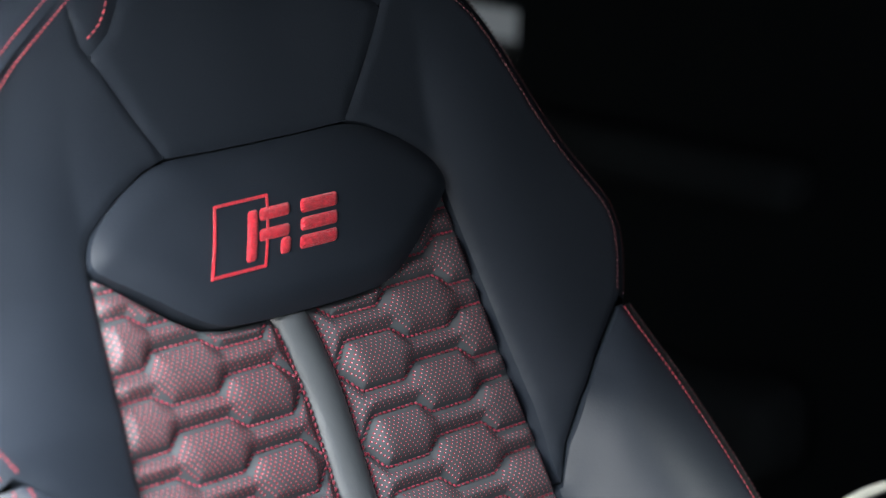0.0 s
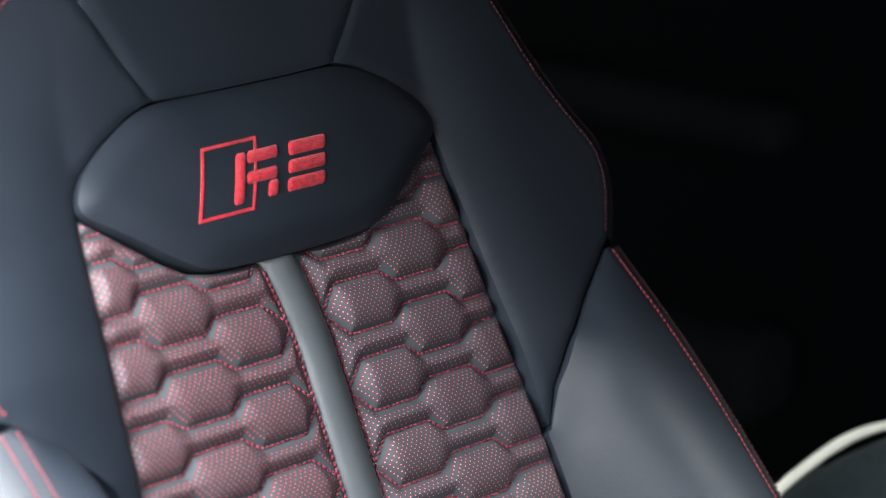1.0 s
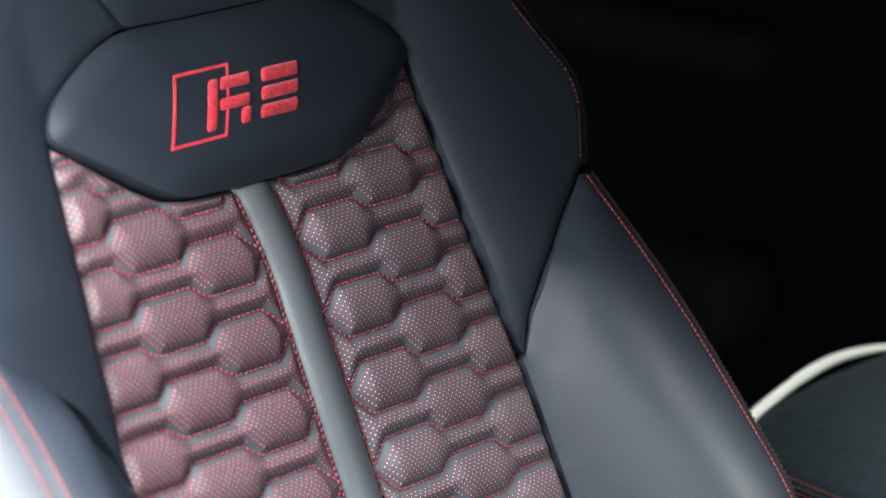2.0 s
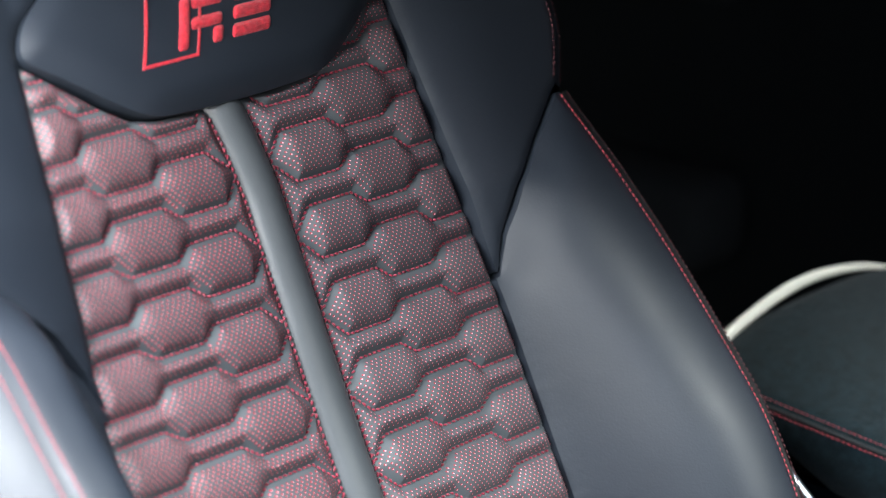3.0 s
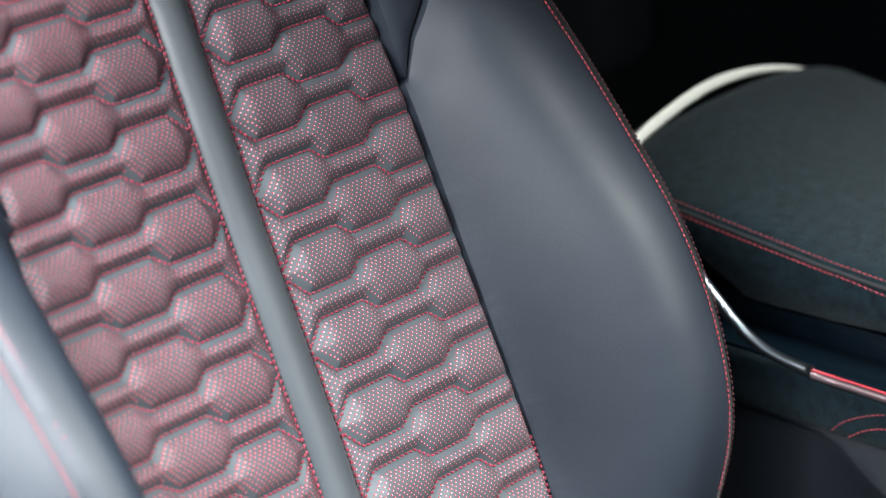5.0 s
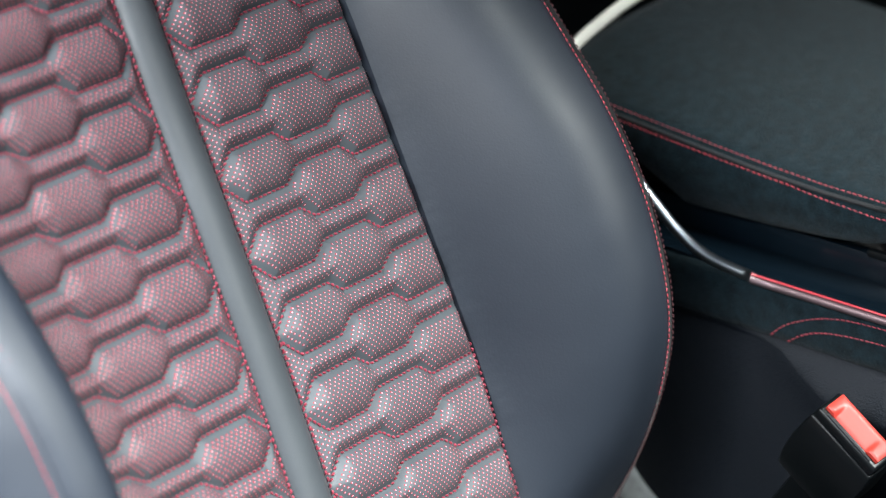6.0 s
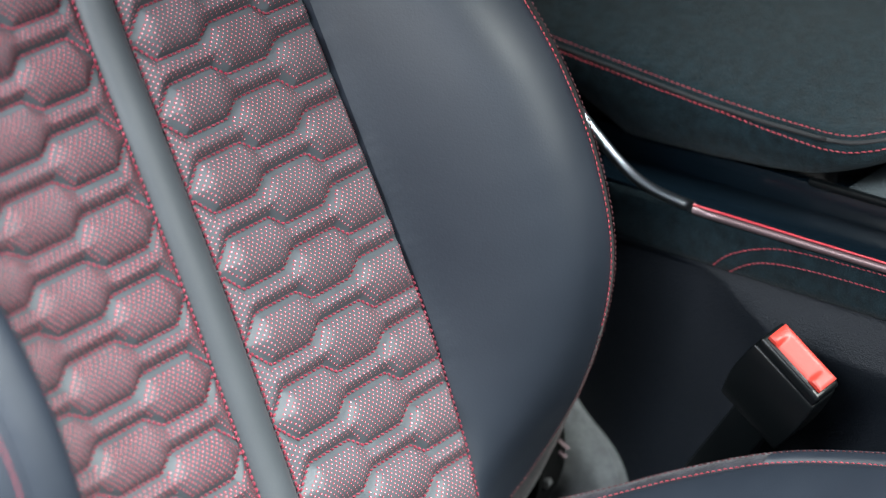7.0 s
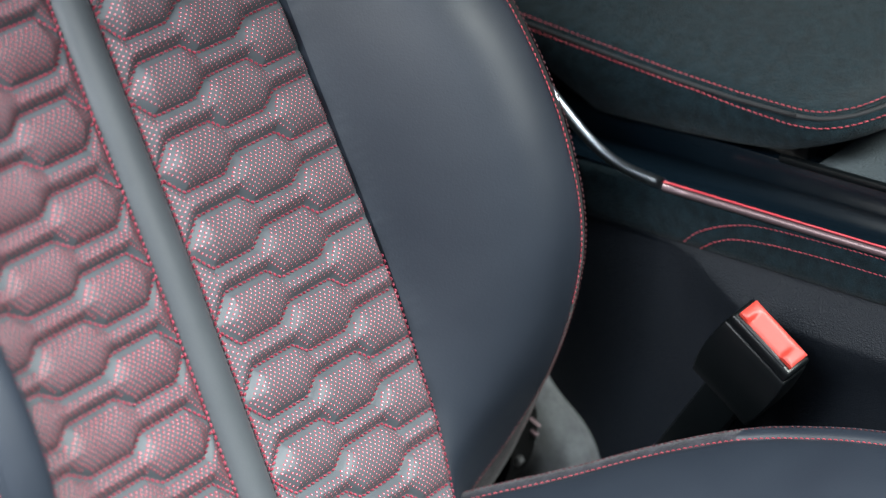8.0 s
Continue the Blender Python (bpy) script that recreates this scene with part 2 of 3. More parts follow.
wall("ground", "grey asphalt ground under and around the car", -60, 60, -60, 60, -0.2, 0.0, mat=GROUND, bevel=0, category="ground")
wall("floor", "black carpeted car floor", -0.44, 1.18, -1.3, 2.0, 0.24, 0.30, mat=CARPET, category="car floor")
# Out of view; the roof's front edge is set to shade the upper backrest.
wall("ceiling", "dark fabric headliner of the car", -0.38, 1.18, -0.495, 2.0, 1.45, 1.51, mat=HEADLINER, category="headliner")
wall("wall_rear", "dark tailgate trim at the back of the cabin", -0.44, 1.18, 2.0, 2.06, 0.0, 1.56)
wall("wall_front", "dark dashboard and bulkhead in front of the seats", -0.44, 1.18, -1.36, -1.30, 0.0, 1.02)
wall("sill", "black door sill of the open front door", -0.50, -0.44, -1.36, 0.30, 0.10, 0.36)
wall("pillar_near", "dark door pillar and closed rear door", -0.50, -0.44, 0.30, 2.0, 0.0, 1.56)
# Unseen as well, placed to cut the light from the door side.
wall("roof_rail", "dark roof rail above the open door", -0.46, -0.38, -0.495, 0.30, 1.33, 1.51)
# far side: closed but for a small quarter window
wall("wall_far_front", "dark trim of the closed doors across the cabin", 1.12, 1.18, -1.3, 0.975, 0.0, 1.56)
wall("wall_far_low", "dark trim below the quarter window", 1.12, 1.18, 0.975, 1.12, 0.0, 0.862)
wall("wall_far_high", "dark trim above the quarter window", 1.12, 1.18, 0.975, 1.12, 0.905, 1.56)
wall("wall_far_rear", "dark trim behind the quarter window", 1.12, 1.18, 1.12, 2.0, 0.0, 1.56)
GLASS = bpy.data.materials.new("clear_glass")
GLASS.use_nodes = True
GLASS.node_tree.nodes["Principled BSDF"].inputs["Transmission Weight"].default_value = 1.0
GLASS.node_tree.nodes["Principled BSDF"].inputs["Roughness"].default_value = 0.0
GLASS.node_tree.nodes["Principled BSDF"].inputs["IOR"].default_value = 1.05
pane = part_bm("window_1", box(1.145, 1.149, 0.975, 1.12, 0.862, 0.905), GLASS)
pane.visible_shadow = False
tagged(pane, "small clear quarter window full of daylight", "window", kind="structure")

# Unseen wall, added to block sky light from ahead on the passenger side.
wall("sky_block_wall", "unseen dark grey wall added in front to block sky light", 0.45, 6.0, -3.4, -3.2, 0.0, 3.0, mat=material("dark_render", (0.06, 0.06, 0.065), 0.9, grain=0.4, grain_scale=60, mottle=0.1), category="wall")
# Added sunlit backing that turns the quarter window white.
wall("bright_backing_wall", "pale wall added outside to make the quarter window bright", 2.6, 2.8, 0.8, 4.2, 0.0, 2.2, mat=material("pale_render", (0.78, 0.77, 0.72), 0.9, grain=0.4, grain_scale=60, mottle=0.06), category="wall")

# ---- the far door ----
far_door = thing("door_panel", "black door panel with a padded armrest across the cabin", "door panel")
part_bm("door_armrest", box(1.02, 1.122, 0.60, 0.95, 0.53, 0.62, bevel=0.03, segments=4), DOOR_PAD, far_door)
part_bm("door_ledge", box(1.06, 1.122, 0.61, 0.96, 0.775, 0.825, bevel=0.02, segments=4), DOOR_PAD, far_door)

# ---- the seat ----
edge_h = table([(-0.12, -0.05), (-0.067, -0.015), (-0.052, 0.003), (-0.033, 0.0275), (-0.002, 0.0554), (0.031, 0.0772), (0.06, 0.0868), (0.08, 0.0894), (0.108, 0.0917), (0.144, 0.0887),
                (0.171, 0.0842), (0.2, 0.0756), (0.262, 0.0573), (0.324, 0.0369), (0.366, 0.0185), (0.42, 0.0)])
edge_x = table([(-0.12, 0.225), (-0.033, 0.230), (-0.002, 0.232), (0.031, 0.234), (0.08, 0.2355), (0.15, 0.2378), (0.2, 0.2370), (0.262, 0.2352), (0.324, 0.229), (0.37, 0.2270), (0.42, 0.227)])
wing_h = table([(0.26, 0.022), (0.37, 0.016), (0.45, 0.012), (0.52, 0.018), (0.56, 0.021), (0.70, 0.03)])
upper_h = table([(0.40, 0.004), (0.50, 0.009), (0.54, 0.016), (0.57, 0.020), (0.70, 0.026)], 0.02)
half_right = table([(-0.12, 0.134), (-0.062, 0.1475), (-0.033, 0.153), (0.05, 0.157), (0.15, 0.153), (0.28, 0.150), (0.35, 0.143), (0.42, 0.138), (0.47, 0.134)])
half_left = table([(-0.12, 0.157), (0.05, 0.157), (0.20, 0.157), (0.30, 0.157), (0.35, 0.1530), (0.40, 0.1450), (0.43, 0.1400), (0.47, 0.134)])


def half_insert(s, side=1):
    """Half the width of the quilted insert, on one side or the other of the seat."""
    return np.where(np.asarray(side) < 0, half_left(s), half_right(s))


sunk = table([(0.0, 0.0), (0.12, 0.0), (0.25, -0.004), (0.35, -0.005), (0.47, -0.005)])
PANEL_LOW = [(0.0, 0.415), (0.05, 0.416), (0.067, 0.419), (0.084, 0.428), (0.102, 0.440), (0.120, 0.452), (0.134, 0.461)]
PANEL_TOP = [(0.134, 0.468), (0.127, 0.480), (0.107, 0.494), (0.084, 0.505), (0.066, 0.509), (0.030, 0.508), (0.0, 0.508)]
SEAM_UP = [(0.068, 0.510), (0.078, 0.5225), (0.088, 0.536), (0.099, 0.552), (0.1085, 0.5665), (0.113, 0.573)]
WING_EDGE = [(0.114, 0.601), (0.124, 0.5950), (0.146, 0.5815), (0.170, 0.566), (0.187, 0.548), (0.201, 0.521), (0.220, 0.476), (0.243, 0.440), (0.2505, 0.427), (0.249, 0.405), (0.232, 0.374)]
BOLSTER_SEAM = [(0.150, 0.281), (0.158, 0.303), (0.174, 0.326), (0.197, 0.348), (0.2265, 0.371)]
BOLSTER_EDGE = [(0.2310, 0.368), (0.2322, 0.325), (0.2347, 0.28), (0.2350, 0.23), (0.2342, 0.15), (0.2313, 0.08), (0.2300, 0.02), (0.2305, -0.018), (0.2325, -0.040), (0.2310, -0.060), (0.214, -0.080), (0.157, -0.100)]


RISE = table([(-0.2, -0.03), (0.0, 0.0), (0.15, 0.37), (0.3, 0.68), (0.43, 0.86), (0.55, 0.955), (0.67, 1.005), (0.80, 1.025), (0.90, 1.025), (1.0, 1.01), (1.1, 0.98)], 0.05)

STEEP_RISE = table([(-0.2, -0.03), (0.0, 0.0), (0.08, 0.34), (0.16, 0.64), (0.25, 0.90), (0.34, 1.03), (0.45, 1.08), (0.60, 1.09), (0.80, 1.06), (0.90, 1.035), (1.0, 1.0), (1.1, 0.95)], 0.03)


def bolster_height(x, s):
    left = np.asarray(x) < 0
    half = half_insert(s, x) + np.where(left, 0.030, 0.0)
    u = np.clip((np.abs(x) - half) / (edge_x(s) - half), 0, 1)
    full = edge_h(s) * np.where(left, STEEP_RISE(u), RISE(u))
    x, s = np.broadcast_arrays(np.asarray(x, float), np.asarray(s, float))
    near = dist_to(np.stack([np.abs(x).ravel(), s.ravel()], 1), [np.array(BOLSTER_SEAM)]).reshape(x.shape)
    lip = np.where(s > 0.20, 0.30 * np.exp(-(near / 0.013) ** 2) * np.clip((0.223 - np.abs(x)) / 0.03, 0, 1), 0)
    return full * (1 - lip)


def wing_height(x, s):
    a = np.abs(x)
    low = wing_h(s) * (1 - (1 - np.clip((a - 0.132) / 0.085, 0, 1)) ** np.where(np.asarray(x) < 0, 1.8, 3.2)) * np.clip((s - 0.270) / 0.06, 0.05, 1)
    w = np.clip((s - 0.44) / 0.14, 0, 1)
    w = w * w * (3 - 2 * w)
    roll = np.where(np.asarray(x) < 0, 0.019 * np.clip((a - 0.10) / 0.12, 0, 1.6) ** 1.6 * np.clip((s - 0.385) / 0.07, 0, 1), 0)
    return low * (1 - w) + upper_h(s) * w - roll


def insert_height(x, s):
    return sunk(s) + 0 * np.asarray(x)


STRIP = 0.0135


def on_insert(x, s, h):
    """Like on_back, with the middle drawn aside towards the emblem panel."""
    x, s = np.asarray(x, float), np.asarray(s, float)
    aside = -0.009 * np.clip((s - 0.36) / 0.055, 0, 1.1) ** 1.6
    return on_back(x + aside * (1 - np.clip(np.abs(x) / 0.135, 0, 1)), s, h)


PERIOD, HEX_TOP, PITCH = 0.0430, 0.0145, 0.0475


def quilt_lines(side):
    """The zigzag seams of the quilting on one half, as polylines across it."""
    lines = []
    for k in range(-8, 9):
        c = 0.207 + k * PERIOD
        under = [(0.012, c), (0.027, c - HEX_TOP), (0.060, c - HEX_TOP), (0.0715, c - 0.0065), (0.1075, c - 0.0065), (0.117, c - HEX_TOP), (0.165, c - HEX_TOP)]
        over = [(0.012, c), (0.028, c + HEX_TOP), (0.0630, c + HEX_TOP), (0.0725, c + 0.0070), (0.1055, c + 0.0070), (0.1175, c + HEX_TOP), (0.165, c + HEX_TOP)]
        lines += [np.array(under), np.array(over)]
    return [line * (side, 1) for line in lines]


def emblem_shapes():
    """The embroidered emblem as plain slanted shapes."""
    lean = 0.42

    def block(x0, x1, s0, s1, cut=0.0):
        f = lambda x, s: (x + (s - 0.442) * lean - 0.0132, s)
        if not cut:
            return [f(x0, s0), f(x1, s0), f(x1, s1), f(x0, s1)]
        return [f(x0 + cut, s0), f(x1 - cut, s0), f(x1, s0 + cut), f(x1, s1 - cut), f(x1 - cut, s1), f(x0 + cut, s1), f(x0, s1 - cut), f(x0, s0 + cut)]
    frame_bars = [block(-0.0560, -0.0170, 0.4415, 0.4432), block(-0.0560, -0.0170, 0.4773, 0.4790), block(-0.0560, -0.0542, 0.4432, 0.4773),
                  block(-0.0186, -0.0170, 0.4432, 0.4773)]
    blocks = [block(*b, 0.0014) for b in ((-0.0320, -0.0245, 0.4460, 0.4720), (-0.0236, -0.0010, 0.4655, 0.4720), (-0.0236, -0.0010, 0.4550, 0.4612),
                                          (-0.0075, 0.0002, 0.4460, 0.4543), (0.0070, 0.0362, 0.4460, 0.4530), (0.0070, 0.0362, 0.4552, 0.4622), (0.0070, 0.0362, 0.4645, 0.4720))]
    return frame_bars, blocks


FLAT_TURN = [(0.0, 0.0), (0.0045, -0.0015), (0.010, -0.006), (0.0145, -0.014), (0.017, -0.028), (0.017, -0.055), (0.012, -0.085), (0.0, -0.108), (-0.02, -0.118)]
STEEP_TURN = [(0.0, 0.0), (0.0045, -0.0008), (0.0090, -0.0028), (0.0122, -0.0066), (0.0138, -0.014), (0.0138, -0.042), (0.010, -0.075), (0.0, -0.108), (-0.02, -0.118)]
BROAD_TURN = [(0.0, 0.0), (0.006, -0.0022), (0.013, -0.0056), (0.021, -0.0106), (0.029, -0.0175), (0.035, -0.028), (0.038, -0.045), (0.031, -0.080), (0.018, -0.108), (-0.02, -0.118)]


def side_sweep(edge, height, mirror_x, section):
    """The side of the backrest, from its front edge round to the back."""
    line = resample(curved(edge, 2), 0.006)
    verts, faces = [], []
    m = len(section)
    for i, (x, s) in enumerate(line):
        d = line[min(i + 1, len(line) - 1)] - line[max(i - 1, 0)]
        nrm = np.array([-d[1], d[0]]) / np.linalg.norm(d)
        if nrm[0] < 0 and abs(nrm[0]) > abs(nrm[1]) or nrm @ (np.array([x, s]) - (0.0, 0.25)) < 0:
            nrm = -nrm
        h0 = float(height(np.array([x]), np.array([s]))[0]) - 0.0015
        back = -0.118
        for a, b in section:
            h = h0 + b * (h0 - back) / 0.118
            verts.append(on_back(mirror_x * (x + nrm[0] * a), s + nrm[1] * a, h))
    for i in range(len(line) - 1):
        for k in range(m - 1):
            f = (i * m + k, i * m + k + 1, (i + 1) * m + k + 1, (i + 1) * m + k)
            faces.append(f if mirror_x < 0 else f[::-1])
    return verts, faces


def offset(line, by):
    a = np.array(line, float)
    d = np.gradient(a, axis=0)
    n = np.stack([d[:, 1], -d[:, 0]], 1)
    return a + by * n / np.linalg.norm(n, axis=1)[:, None]


def car_seat():
    seat = thing("car_seat", "black leather sports seat with red stitching and quilted perforated centre", "car seat")
    # emblem panel
    outline = curved(PANEL_LOW[:-1] + [(0.1335, 0.461)] + PANEL_TOP + mirror(PANEL_LOW[:-1] + [(0.1335, 0.461)] + PANEL_TOP)[1:-1], 2, True)
    panel_h = lambda x, s: 0.0062 + 0.0090 * np.cos(np.clip(np.abs(x) / 0.134, 0, 1) * 1.5) * np.cos((s - 0.462) / 0.047 * 1.4)
    panel = part("emblem_panel", sheet(outline, 0.004, panel_h, edge=0.017, drop=0.0058, power=2.2), LEATHER, seat, "smooth padded leather panel across the shoulders")
    frame_bars, blocks = emblem_shapes()
    flat = lambda x, s: panel_h(x, s) + 0.0012
    part("emblem_frame", joined([sheet(np.array(b), 0.0016, flat, edge=0.0007, drop=0.0007, skirt=0.002) for b in frame_bars]), EMBROIDERY, panel, "thin red embroidered slanted frame")
    for b in blocks:
        part("emblem_block", sheet(np.array(b), 0.0013, flat, edge=0.0022, drop=0.0012, skirt=0.002), EMBROIDERY, panel, "thick red satin-stitched bar")
    # quilted halves
    dots, cores, dashes = [], [], []
    for side in (-1, 1):
        low = [(STRIP, -0.10), (0.157, -0.10)]
        edge_pts = [(float(half_insert(s, side)), s) for s in np.arange(-0.09, 0.4601, 0.02)]
        top = [p for p in reversed(PANEL_LOW) if p[0] > 0.02]
        poly = np.array(low + edge_pts + top + [(STRIP, 0.415)]) * (side, 1)
        if side < 0:
            poly = poly[::-1]
        lines = quilt_lines(side)
        rim = [np.vstack([poly, poly[:1]])]

        def puff(x, s, lines=lines, rim=rim):
            p = np.stack([np.ravel(x), np.ravel(s)], 1)
            d = np.minimum(dist_to(p, lines), dist_to(p, rim))
            a = np.abs(np.ravel(x))
            low = np.clip(np.minimum((a - STRIP) / 0.014, (half_insert(np.ravel(s), side) - a) / 0.010), 0, 1)
            rise = 0.0027 * (1 - np.exp(-(d / 0.0031) ** 1.5)) + 0.0046 * (1 - (1 - np.clip(d / 0.0150, 0, 1)) ** 2)
            tuck = 0.0007 * np.exp(-((half_insert(np.ravel(s), side) - a) / 0.0030) ** 2)
            return insert_height(x, s) + (0.22 + 0.78 * low) * rise - tuck

        part("quilted_panel", sheet(poly, 0.0015, puff, place=on_insert, edge=0.003, drop=0.0010), QUILT, seat, "quilted leather with rows of red perforations")
        # perforations
        gs, gx = np.meshgrid(np.arange(-0.09, 0.465, 0.00182), np.arange(0.014, 0.16, 0.0037), indexing="ij")
        gx = gx + (np.arange(gx.shape[0]) % 2)[:, None] * 0.00185
        g = np.stack([side * gx.ravel(), gs.ravel()], 1)
        g = g[inside(g, poly)]
        dl, dr = dist_to(g, lines), dist_to(g, rim)
        g = g[(dl > 0.0024) & (dr > 0.0018)]
        g = g + np.random.normal(0, 0.00012, g.shape)
        e = 0.0004
        # left half reads redder: larger dots, smaller painted highlights
        size, core = (1.16, 0.00034) if side < 0 else (0.98, 0.00040)
        h0 = puff(g[:, 0], g[:, 1])
        hx = (puff(g[:, 0] + e, g[:, 1]) - h0) / e
        hs = (puff(g[:, 0], g[:, 1] + e) - h0) / e
        for (x, s), h, a, b in zip(g, h0, hx, hs):
            w = np.linspace(0, 2 * math.pi, 7)[:-1]
            u, v = size * 0.00072 * np.cos(w), size * 0.00068 * np.sin(w)
            dots.append((list(on_insert(x + u, s + v, h + 0.00022 + a * u + b * v)), [tuple(range(6))]))
            # highlight painted as a pale spot, shifted to the dot's lower right
            u, v = 0.00017 + core * np.cos(w), -0.00019 + core * np.sin(w)
            cores.append((list(on_insert(x + u, s + v, h + 0.00034 + a * u + b * v)), [tuple(range(6))]))
        for line in lines:
            q = resample(line, 0.002)
            q = q[inside(q, poly)]
            q = q[np.abs(q[:, 0]) < half_insert(q[:, 1], side) - 0.0022]
            if len(q) > 6:
                dashes.append(stitches(on_insert(q[:, 0], q[:, 1], puff(q[:, 0], q[:, 1]) + 0.0005), OUT, length=0.0026, gap=0.0010, radius=0.00077, tilt=0.28))
        q = np.array([(side * (STRIP + 0.0008), s) for s in np.arange(-0.095, 0.414, 0.003)])
        dashes.append(stitches(on_insert(q[:, 0], q[:, 1], sunk(q[:, 1]) + 0.0006), OUT, length=0.0027, gap=0.0009, radius=0.00077, tilt=0.28))
        q = np.array([(side * (float(half_insert(s, side)) - (0.0012 if side < 0 else 0.0024)), s) for s in np.arange(-0.08, 0.455 if side < 0 else 0.07, 0.003)])
        dashes.append(stitches(on_insert(q[:, 0], q[:, 1], insert_height(q[:, 0], q[:, 1]) + 0.0010), OUT, length=0.0024, gap=0.0012, radius=0.0007))
    tagged(part("perforation_field", joined(dots), DOT, seat, "fine red perforations in the quilting", smooth=False), kind="stuff")
    tagged(part("perforation_glints", joined(cores), DOT_GLINT, seat, "pale highlights painted on the perforations", smooth=False), kind="stuff")
    tagged(part("quilt_stitching", joined(dashes), QUILT_THREAD, seat, "red quilting stitches"), kind="stuff")
    # centre strip
    poly = [(-STRIP, -0.10), (STRIP, -0.10), (STRIP, 0.4165), (-STRIP, 0.4165)]
    part("centre_strip", sheet(poly, 0.003, lambda x, s: sunk(s) + 0.0070 * np.clip(1 - (np.abs(x) / 0.0142) ** 2.2, 0, 1), place=on_insert, edge=0.0035, drop=0.0030), STRIP_LEATHER, seat, "smooth padded leather strip down the middle")
    # upper centre and the pads beside the headrest
    branch = [(0.1085, 0.5665), (0.0930, 0.5765), (0.0868, 0.5845), (0.0800, 0.5930), (0.0730, 0.620), (0.068, 0.655)]
    right = SEAM_UP[:-1] + branch[1:]
    upper = [(0.0, 0.5085), (0.030, 0.5085), (0.066, 0.5095)] + right + mirror([(0.030, 0.5085), (0.066, 0.5095)] + right)
    part("upper_pad", sheet(upper, 0.005, wing_height, edge=0.0045, drop=0.0016, power=2.6), LEATHER, seat, "smooth leather pad below the headrest")
    for side in (-1, 1):
        flip = (lambda p: p) if side > 0 else mirror
        pad = branch + [(0.120, 0.655), (0.122, 0.608), (0.1135, 0.5735)]
        part("headrest_pad", sheet(flip(pad), 0.005, wing_height, edge=0.0045, drop=0.0016, power=2.6), LEATHER, seat)
        q = resample(curved([(0.1095, 0.5750), (0.1030, 0.5785), (0.0960, 0.5840), (0.0890, 0.5940), (0.0840, 0.62), (0.0800, 0.65)], 1), 0.002) * (side, 1)
        tagged(part("headrest_stitching", stitches(on_back(q[:, 0], q[:, 1], wing_height(q[:, 0], q[:, 1]) + 0.0002), OUT), THREAD, seat), kind="stuff")
        inner = [(float(half_insert(s, side)) - 0.0014, s) for s in np.arange(0.30, 0.461, 0.02)]
        seam_in = [(0.1345, 0.468), (0.1275, 0.4805), (0.1073, 0.4947), (0.0843, 0.5058), (0.068, 0.510)]
        wing = BOLSTER_SEAM[:1] + inner + seam_in + SEAM_UP[1:] + list(map(tuple, curved(WING_EDGE, 2))) + BOLSTER_SEAM[:0:-1]
        wing_part = part("wing", sheet(flip(wing[::-1]), 0.004, wing_height, edge=0.0045, drop=0.0017, power=2.6), LEATHER, seat, "smooth leather shoulder wing")
        bol = [(float(half_insert(s, side)) - 0.0012, s) for s in np.arange(-0.08, 0.281, 0.02)] + [(0.1510, 0.2795)] + [(x + 0.001, s - 0.0015) for x, s in BOLSTER_SEAM[1:]] + list(map(tuple, curved(BOLSTER_EDGE, 2)))
        part("side_bolster", sheet(flip(bol[::-1]), 0.004, bolster_height, edge=0.005, drop=0.0017, power=2.5), LEATHER, seat, "smooth padded leather side bolster")
        part("wing_side", side_sweep(WING_EDGE, wing_height, side, FLAT_TURN), LEATHER, seat)
        part("bolster_side", side_sweep(BOLSTER_EDGE, bolster_height, side, STEEP_TURN if side > 0 else BROAD_TURN), SIDE_SUEDE if side > 0 else LEATHER, seat)
        for edge, height in ((WING_EDGE, wing_height), (BOLSTER_EDGE, bolster_height)):
            c = resample(curved(edge, 2), 0.003)
            q = offset(c, 0.0035)
            mid = np.array([0.0, 0.25])
            if np.linalg.norm(q - mid, axis=1).mean() > np.linalg.norm(c - mid, axis=1).mean():
                q = offset(c, -0.0035)
            line = on_back(side * q[:, 0], q[:, 1], height(q[:, 0], q[:, 1]) + 0.0002)
            low = q[:, 1] < 0.0
            # right wing and low rows take the thread darkened to stand for shade
            for rows, thread in ((~low, THREAD if edge is BOLSTER_EDGE or side < 0 else SHADED_THREAD), (low, SHADED_THREAD)):
                if rows.sum() > 4:
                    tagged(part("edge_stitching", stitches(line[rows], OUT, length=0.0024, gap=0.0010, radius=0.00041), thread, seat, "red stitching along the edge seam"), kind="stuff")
            reach, sink = (0.0048, 0.0030) if edge is WING_EDGE else (0.0050, 0.0016) if side < 0 else (0.0062, 0.0034)
            far = offset(c, reach if np.allclose(q, offset(c, -0.0035)) else -reach)
            line = on_back(side * far[:, 0], far[:, 1], height(c[:, 0], c[:, 1]) - sink)
            # outer row on the right has shade painted into its thread colour
            tagged(part("edge_stitching", stitches(line, 0.6 * OUT + np.array([0.8 * side, 0, 0]), length=0.0024, gap=0.0010, radius=0.00041), THREAD if side < 0 else SHADED_THREAD, seat, "red stitching along the edge seam"), kind="stuff")
    back = [(0.13, 0.60), (0.18, 0.555), (0.22, 0.476), (0.245, 0.42), (0.24, 0.2), (0.24, 0.0), (0.19, -0.075), (0.12, -0.10)]
    part("back_shell", sheet(curved(back + mirror(back), 1, True)[::-1], 0.03, lambda x, s: -0.116 + 0 * x, skirt=0.0), BLACK, seat)
    part("back_liner", sheet(curved([(x * 0.97, s) for x, s in back] + mirror([(x * 0.97, s) for x, s in back]), 1, True)[::-1], 0.02, lambda x, s: -0.016 + 0 * x, skirt=0.0), SEAM, seat)
    headrest(seat)
